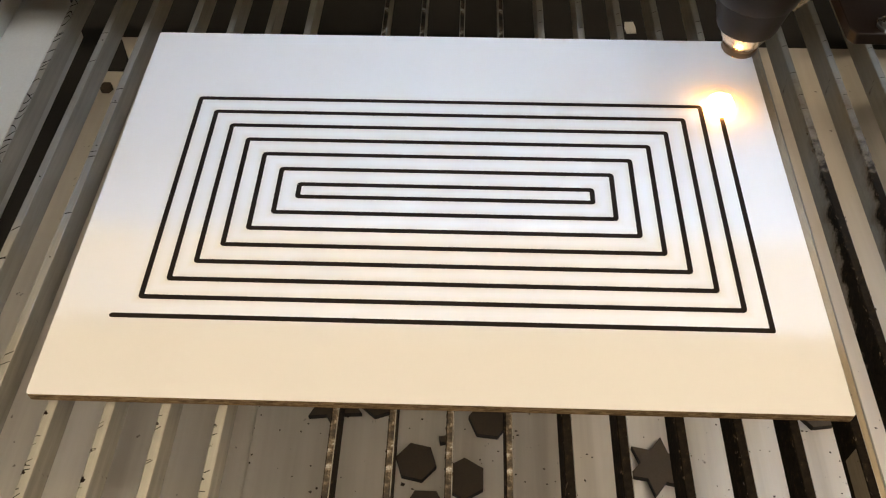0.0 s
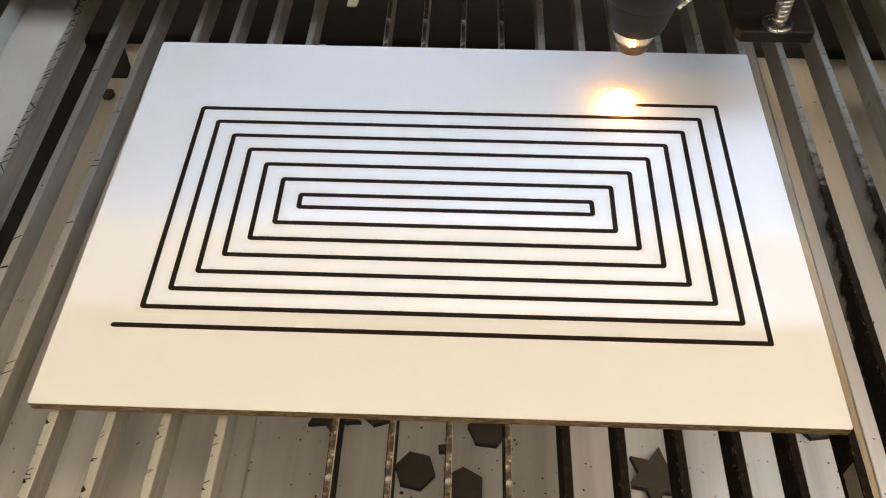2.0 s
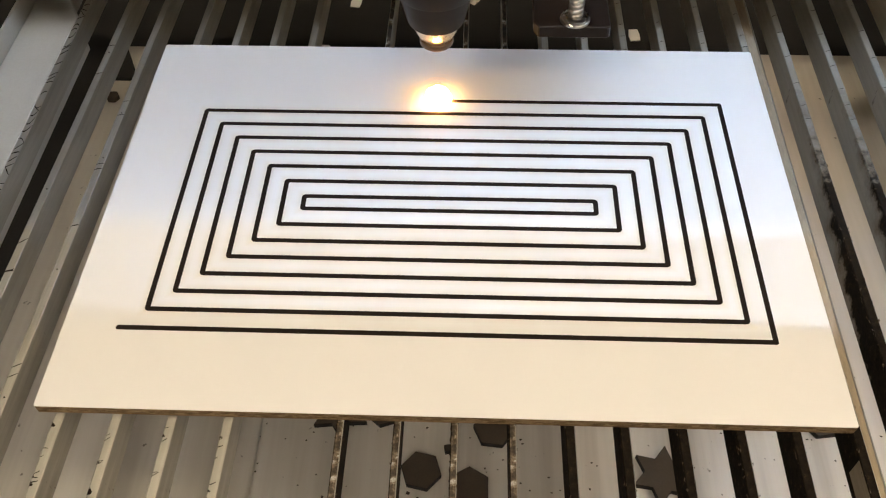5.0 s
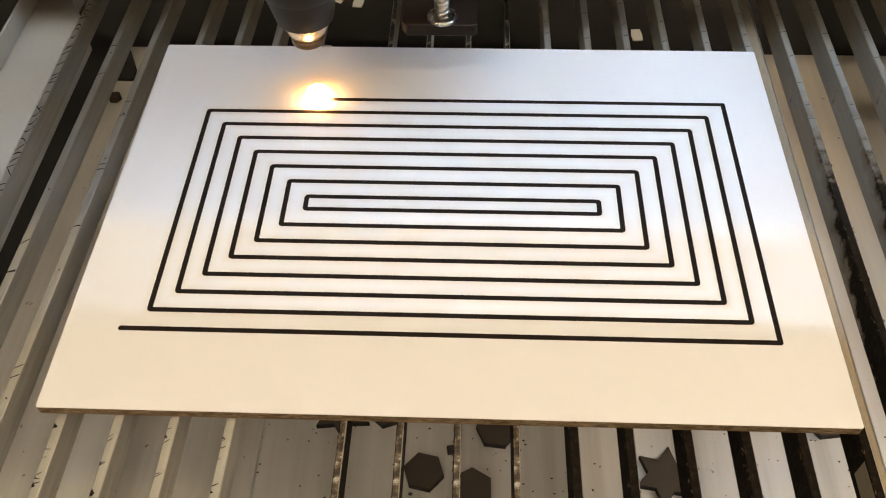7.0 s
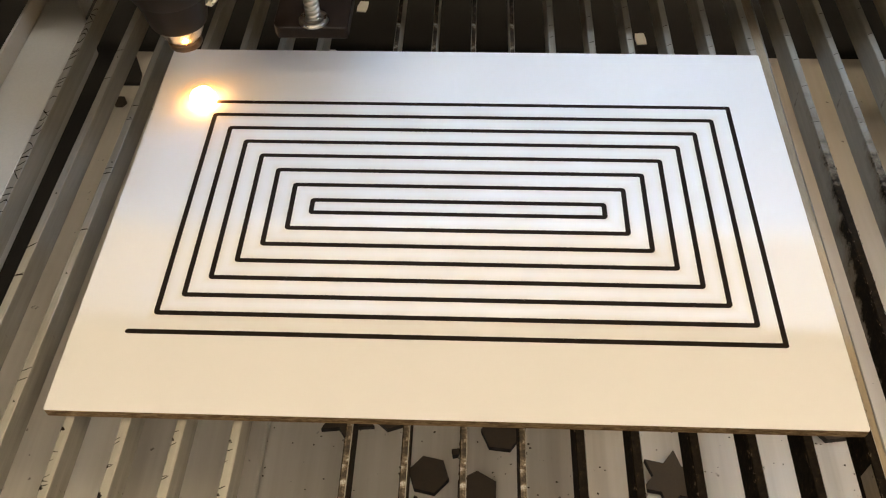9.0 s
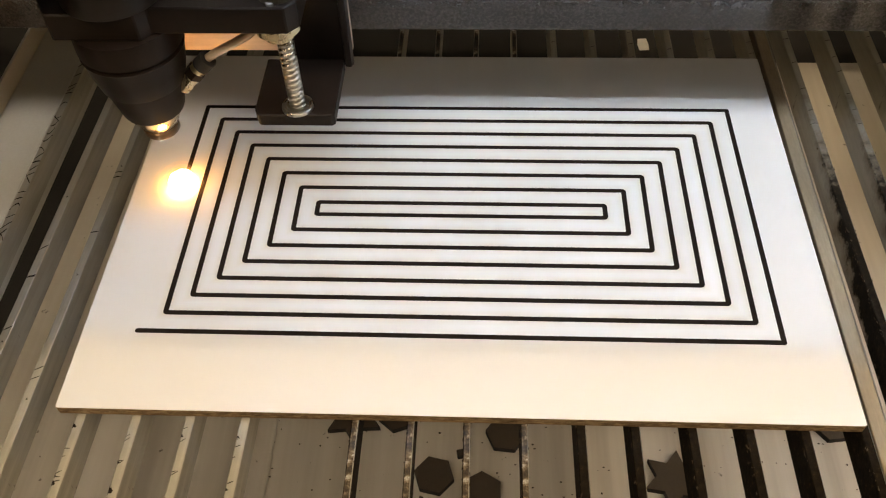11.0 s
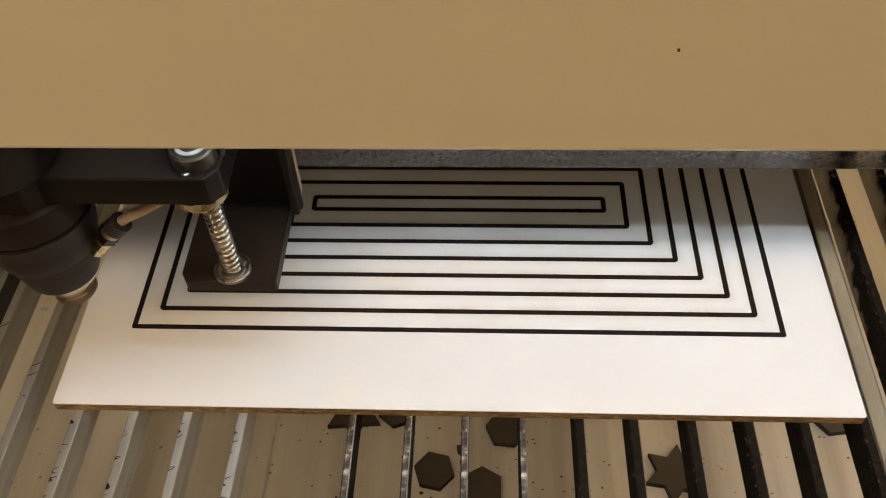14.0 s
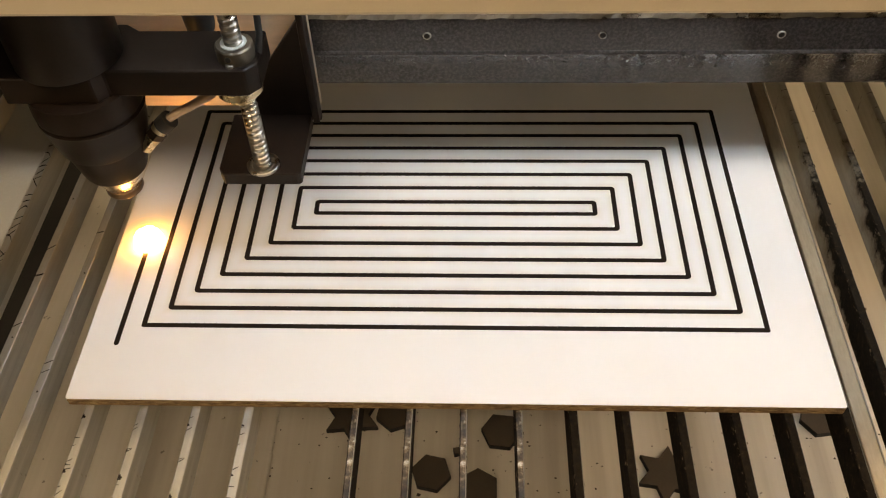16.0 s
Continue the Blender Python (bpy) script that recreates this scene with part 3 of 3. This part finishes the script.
def build_gantry():
    x0, x1 = -0.42, 0.52
    # beam: rounded lower lip, lower face, raised crease, upper face
    prof = [(0.0490 + 0.0026 * math.cos(radians(270 - 18 * k)), 0.0626 + 0.0026 * math.sin(radians(270 - 18 * k))) for k in range(6)]
    prof += [(0.0442, 0.0782), (0.0434, 0.0792), (0.0431, 0.0800), (0.0434, 0.0808), (0.0441, 0.0814), (0.0441, 0.150), (0.100, 0.150), (0.100, 0.060)]
    bm, n = bmesh.new(), len(prof)
    ends = [[bm.verts.new((x, y, z)) for y, z in prof] for x in (x0, x1)]
    for i in range(n):
        bm.faces.new((ends[0][i], ends[0][(i + 1) % n], ends[1][(i + 1) % n], ends[1][i]))
    bm.faces.new(ends[0]), bm.faces.new(ends[1])
    beam = part("beam", bm, M_BEAM, gantry, "glossy black painted steel beam", True)
    for x in (-0.0888, -0.0115, 0.0657, 0.143, 0.2203, 0.2975):
        # solid black disc stands in for the shade inside the hole
        s = bmesh.new()
        bmesh.ops.create_cone(s, cap_ends=True, segments=16, radius1=0.0013, radius2=0.0013, depth=0.0005, matrix=Matrix.Translation((x, 0.0439, 0.0894)) @ Matrix.Rotation(radians(90), 4, "X"))
        part("hole_disc", s, M_CHAR, beam, "small black disc for the dark inside of a screw hole")
        rim = lathe([(0.0, 0.0013), (0.0004, 0.0014), (0.0004, 0.0018), (0.0, 0.0020)], 20, caps=False)
        bmesh.ops.transform(rim, matrix=Matrix.Translation((x, 0.0441, 0.0894)) @ Matrix.Rotation(radians(90), 4, "X"), verts=rim.verts)
        part("hole_rim", rim, M_STEEL, beam, "thin bright steel rim", True)
    rnd, tape = random.Random(3), bmesh.new()
    cols = [[tape.verts.new((x0 + (x1 - x0) * i / 320, 0.0436 + rnd.uniform(-0.0004, 0.0003), 0.0984 + 0.0035 * j + rnd.uniform(-0.0004, 0.0004))) for j in range(5)] for i in range(321)]
    for p, q in zip(cols, cols[1:]):
        for j in range(4):
            tape.faces.new((p[j], p[j + 1], q[j + 1], q[j]))
    part("foil_tape", tape, M_STEEL, gantry, "crinkled silver foil tape")
    # hood: front, top and back sheet; unseen depth stretched to shade the rear bed
    bm = bmesh.new()
    out = ((-0.050, 0.1650), (-0.050, 0.285), (0.240, 0.285), (0.240, 0.145))
    inn = ((-0.0485, 0.1650), (-0.0485, 0.2835), (0.2385, 0.2835), (0.2385, 0.145))
    ring = list(out) + list(reversed(inn))
    ends = [[bm.verts.new((x, y, z)) for y, z in ring] for x in (x0 - 0.02, x1 + 0.02)]
    n = len(ring)
    for i in range(n):
        # inner faces take the darker tone that holds back bounced light
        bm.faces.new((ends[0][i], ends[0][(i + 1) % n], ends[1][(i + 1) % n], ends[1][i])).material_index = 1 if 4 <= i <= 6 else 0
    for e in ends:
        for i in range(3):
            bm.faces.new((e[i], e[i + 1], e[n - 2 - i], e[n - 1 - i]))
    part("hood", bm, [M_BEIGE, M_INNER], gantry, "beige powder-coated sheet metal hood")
    chip = bmesh.new()
    bmesh.ops.create_cone(chip, cap_ends=True, segments=9, radius1=0.00035, radius2=0.0003, depth=0.0006, matrix=Matrix.Translation((0.054, -0.0502, 0.1945)) @ Matrix.Rotation(radians(90), 4, "X"))
    part("paint_chip", chip, M_MDF, gantry, "small dark chip in the paint")
    plug = lathe([(0.0, 0.0085), (0.0016, 0.0080), (0.0024, 0.0062), (0.0024, 0.0030), (0.0018, 0.0026)], 32)
    bmesh.ops.transform(plug, matrix=Matrix.Translation((0.1256, -0.0500, 0.1832)) @ Matrix.Rotation(radians(90), 4, "X"), verts=plug.verts)
    part("hole_plug", plug, M_RUBBER, gantry, "black rubber plug in the hood", True)
    part("rolled_edge", tube([(x0 - 0.02, -0.0493, 0.1650), (x1 + 0.02, -0.0493, 0.1650)], 0.0008, 14), M_LIP, gantry, "rolled lower edge of the hood", True)
    for y, z in ((-0.026, 0.2555), (0.004, 0.260)):
        bar = part("light_bar", box(-0.165, 0.455, y - 0.005, y + 0.005, z + 0.0012, 0.2835, 0.001), M_PANEL, gantry, "light bar inside the hood")
        part("light_strip", box(-0.155, 0.445, y - 0.0018, y + 0.0018, z, z + 0.001), M_STRIP, bar, "glowing cool white strip")


build_gantry()

# ---- laser head ----
head = thing("laser_carriage", "black laser head with lens tube, lead screw and stop plate", "laser carriage")


def build_head():
    part("lens_tube", lathe([(0.113, 0.0205), (0.114, 0.021), (0.20, 0.021)], 56), M_BLACK, head, "black upper lens tube", True)
    part("barrel", lathe([(0.0690, 0.0172), (0.0696, 0.0184), (0.0705, 0.0188), (0.0780, 0.0206), (0.0860, 0.0218), (0.0872, 0.0223), (0.0877, 0.0209), (0.0890, 0.0209), (0.0895, 0.0223), (0.0910, 0.0225), (0.1005, 0.0222)], 64), M_BLACK, head, "black stepped barrel", True)
    part("nozzle", lathe([(0.0522, 0.0115), (0.0526, 0.0136), (0.0538, 0.0142), (0.0620, 0.0160), (0.0690, 0.0178)], 56), M_BLACK, head, "black cone nozzle", True)
    part("tip_cone", lathe([(0.0424, 0.0078), (0.0430, 0.0084), (0.0524, 0.0128)], 56), M_COPPER, head, "bright brass tip cone", True)
    part("tip_ring", lathe([(0.0388, 0.0025), (0.0384, 0.0066), (0.0387, 0.0080), (0.0393, 0.0084), (0.0420, 0.0084), (0.0425, 0.0078)], 56), M_BRONZE, head, "dark bronze nozzle ring", True)
    # arm that carries tube and screw
    arm = part("arm", prism([(-0.031, -0.004), (-0.024, -0.016), (0.012, -0.016), (0.016, -0.011), (0.071, -0.011), (0.0755, -0.006), (0.0755, 0.0155), (0.024, 0.0155), (0.018, 0.020), (-0.026, 0.020), (-0.031, 0.014)], 0.1005, 0.1130, 0.0006), M_BLACK, head, "black machined clamp arm")
    part("cap_screw", lathe([(0.1130, 0.0016), (0.1140, 0.0016), (0.1142, 0.0012)], 16, (0.0655, -0.0085)), M_STEEL, arm, "small steel screw")
    part("arm_nut", lathe([(0.0925, 0.0056), (0.0930, 0.0062), (0.0965, 0.0062), (0.0970, 0.0095), (0.1005, 0.0095)], 40, (0.0650, -0.0015)), M_BRASS, arm, "round flanged nut", True)
    col = part("collar", lathe([(0.1130, 0.0074), (0.1186, 0.0074), (0.1192, 0.0068), (0.1192, 0.0044)], 40, (0.0668, -0.0015)), M_WORN, head, "dull steel collar", True)
    part("washer", lathe([(0.1192, 0.0051), (0.1196, 0.0051), (0.1197, 0.0044)], 40, (0.0668, -0.0015)), M_PANEL, col, "white ring", True)
    s = bmesh.new()
    bmesh.ops.create_cone(s, cap_ends=True, segments=14, radius1=0.0011, radius2=0.0011, depth=0.0006, matrix=Matrix.Translation((0.0655, -0.0089, 0.1165)) @ Matrix.Rotation(radians(90), 4, "X"))
    part("grub_screw", s, M_DARK, col)
    part("lead_screw", screw(0.0037, 0.0027, 0.0540, 0.175, (0.0668, -0.0015)), M_STEEL, head, "threaded steel lead screw", True)
    # stop plate under the screw
    plate = part("stop_plate", prism([(0.0472, -0.0030), (0.0495, -0.0072), (0.0825, -0.0072), (0.0838, -0.0060), (0.0838, 0.0330), (0.0472, 0.0330)], 0.0475, 0.0540, 0.0005), M_BLACK, head, "dark flat stop plate")
    part("bushing", lathe([(0.0540, 0.0072), (0.0552, 0.0072), (0.0556, 0.0068), (0.0556, 0.0063), (0.0549, 0.0058), (0.0549, 0.0050), (0.0558, 0.0048), (0.0558, 0.0036)], 40, (0.0668, -0.0015)), M_STEEL, plate, "steel ring", True)
    bm = prism([(0.056, 0.050), (0.088, 0.050), (0.088, 0.190), (0.0845, 0.190), (0.0845, 0.106), (0.056, 0.066)], -0.0362, -0.0330, 0.0004)
    bmesh.ops.rotate(bm, verts=bm.verts, cent=(0, 0, 0), matrix=Matrix.Rotation(radians(90), 3, "X"))
    part("bracket", bm, M_BLACK, head, "black angled bracket")
    part("bracket_rib", box(0.0855, 0.0885, 0.0260, 0.0330, 0.0545, 0.190, 0.0005), M_BLACK, head)
    part("carriage_plate", box(0.0000, 0.0880, 0.0364, 0.0400, 0.0560, 0.190, 0.0006), M_PLATE, head, "satin metal carriage plate")
    part("cable_plug", lathe([(0.1060, 0.0050), (0.1075, 0.0058), (0.126, 0.0075), (0.150, 0.0078)], 28, (0.046, 0.0250)), M_RUBBER, head, "black cable plug", True)
    part("cable", tube([(0.0748, 0.0020, 0.1120), (0.0762, 0.0030, 0.120), (0.0770, 0.006, 0.140), (0.0770, 0.010, 0.190)], 0.0014, 12), M_RUBBER, head, "thin black cable", True)
    fit = part("air_fitting", tube([(0.0165, 0.0, 0.0640), (0.0245, 0.0, 0.0730)], 0.0038, 8), M_BRASS, head, "brass elbow fitting")
    part("fitting_nut", tube([(0.0225, 0.0, 0.0708), (0.0252, 0.0, 0.0738)], 0.0044, 6), M_BLACK, fit, "black hexagon nut")
    part("brass_collar", tube([(0.0250, 0.0, 0.0736), (0.0272, 0.0, 0.0758)], 0.0038, 20), M_BRASS, fit, "brass collar", True)
    part("push_ring", tube([(0.0270, 0.0, 0.0756), (0.0312, 0.0, 0.0796)], 0.0041, 20), M_RUBBER, fit, "black push-in ring", True)
    hose = [(0.0312, 0.0, 0.0800), (0.0355, 0.0, 0.0830), (0.042, 0.0005, 0.0863), (0.050, 0.003, 0.0897), (0.057, 0.010, 0.0925), (0.063, 0.022, 0.095), (0.066, 0.0355, 0.097)]
    part("hose", tube(hose, 0.0019, 14), M_PLATE, head, "thin air hose", True)


build_head()

# ---- burning spot ----
flame = thing("laser_flame", "small white-hot flame where the beam meets the board", "flame")


def blob(rx, ry, rz, z, rough=0.0, seed=0):
    bm = bmesh.new()
    bmesh.ops.create_icosphere(bm, subdivisions=4, radius=1.0)
    for v in bm.verts:
        k = 1 + rough * (0.6 * noise.noise(v.co * 2.3 + Vector((seed, 0, 0))) + 0.5 * noise.noise(v.co * 6.5 + Vector((0, seed, 0))))
        v.co = Vector((v.co.x * rx * k, v.co.y * ry * k, z + v.co.z * rz * k))
    bmesh.ops.delete(bm, geom=[v for v in bm.verts if v.co.z < 0.0002], context="VERTS")
    return bm


def build_flame():
    # core widened to the size of its bloom; the shells paint the orange halo
    part("core", blob(0.0072, 0.0077, 0.0074, 0.0008, 0.16, 3), glow("white_hot_core", (1.0, 0.55, 0.19), FLAME), flame, "white-hot core", True)
    layers = ((0.0080, (1.0, 0.66, 0.26), 0.34, (1.0, 0.97, 0.88), 0.14), (0.0089, (1.0, 0.56, 0.22), 0.18, (1.0, 0.985, 0.95), 0.12), (0.0101, (1.0, 0.48, 0.20), 0.10, (1.0, 0.99, 0.97), 0.10), (0.0120, (1.0, 0.40, 0.12), 0.035, (1.0, 0.99, 0.96), 0.08), (0.0140, (1.0, 0.34, 0.10), 0.012, (1.0, 0.995, 0.98), 0.05))
    for i, (r, hue, heat, tint, rough) in enumerate(layers):
        part("glow_layer", blob(r, r * 1.04, r * 0.94, 0.0008, rough, 7 + i), bloom_shell("flame_bloom", hue, heat, tint), flame, "thin orange shell of flame edge and bloom", True)


build_flame()


# ---- waste pieces on the tray ----
def ngon(n, r, turn):
    return [(r * math.cos(radians(turn) + 2 * math.pi * k / n), r * math.sin(radians(turn) + 2 * math.pi * k / n)) for k in range(n)]


def starred(n, r, inner, turn):
    return [((r if k % 2 == 0 else inner) * math.cos(radians(turn) + math.pi * k / n), (r if k % 2 == 0 else inner) * math.sin(radians(turn) + math.pi * k / n)) for k in range(2 * n)]


def waste(name, outline, x, y, label):
    bm = prism(outline, 0, 0.005, 0.0002)
    for f in bm.faces:
        f.material_index = 0 if abs(f.normal.z) > 0.9 else 1
    ob = part(name, bm, [M_MDF, M_MDFEDGE])
    ob.location = (x, y, TRAY)
    tagged(ob, label, "offcut", "cut pieces on the tray")


def cut_pieces():
    hexa, star = "dark brown cut hexagon lying on the tray", "dark brown cut star lying on the tray"
    for x, y, r, a in ((-0.0192, -0.0275, 0.0140, -12), (0.0130, -0.0385, 0.0146, 90), (0.0295, 0.0052, 0.0144, -6), (-0.047, 0.019, 0.0144, 20), (0.256, 0.019, 0.0146, 8), (-0.0120, -0.0600, 0.0140, 0)):
        waste("hexagon_offcut", ngon(6, r, a), x, y, hexa)
    for x, y, r, a in ((0.1416, -0.026, 0.0215, 80), (-0.078, 0.016, 0.0215, 95)):
        waste("star_offcut", starred(6, r, r * 0.56, a), x, y, star)
    waste("sliver_offcut", [(-0.002, -0.003), (0.002, -0.002), (0.003, 0.003), (-0.003, 0.002)], -0.0016, -0.0108, "small dark brown sliver lying on the tray")


cut_pieces()


def debris():
    """Crumbs and specks scattered over the tray."""
    rnd, bm = random.Random(11), bmesh.new()
    for _ in range(420):
        x, y = rnd.uniform(-0.16, 0.34), rnd.uniform(-0.14, 0.06)
        r = rnd.uniform(0.0003, 0.0010) * (2.2 if rnd.random() < 0.05 else 1)
        a = rnd.uniform(0, 6.28)
        vs = [bm.verts.new((x + r * rnd.uniform(0.5, 1.6) * math.cos(a + k * 1.57), y + r * rnd.uniform(0.5, 1.2) * math.sin(a + k * 1.57), TRAY)) for k in range(4)]
        top = bm.verts.new((x, y, TRAY + r * 0.8))
        for k in range(4):
            bm.faces.new((vs[k], vs[(k + 1) % 4], top))
    solid("tray_debris", bm, M_MDF, "dark crumbs scattered over the tray", "debris", kind="stuff")


debris()


# ---- what moves ----
def motions():
    walk(gantry, head_rows(0, 1))
    # the bar shifts away from the board while the gantry comes forward
    walk(flat_bar, [(t, pose(x, 0, SLAT_TOP - 0.0004, 0, 0, -0.35)) for t, x in ((0, 0.1691), (9.2, 0.1691), (11.2, 0.1738), (16, 0.1738))])
    walk(head, head_rows(1, 1))
    rows = [(t, pose(*head_at(t), 0.0)) for t in sorted({round(t, 2) for t, _, _ in HEAD} | {0.5 * i for i in range(33)}) if not 13.7 < t < 14.2]
    off = [(13.70, pose(*head_at(13.70), 0.0)), (13.78, pose(*head_at(13.78), 0.060)), (13.9, pose(*head_at(13.9), 0.060)), (14.0, pose(*head_at(14.0), 0.060)), (14.11, pose(*head_at(14.11), 0.060)), (14.19, pose(*head_at(14.19), 0.0))]
    walk(flame, sorted(rows + off, key=lambda r: r[0]))
    for ob, mid, t, top in GROWING:
        low, up = pose(mid.x, mid.y, -0.0012), pose(mid.x, mid.y, top)
        walk(ob, [(0.0, low), (t - 0.05, low), (t + 0.05, up), (16.0, up)])


motions()
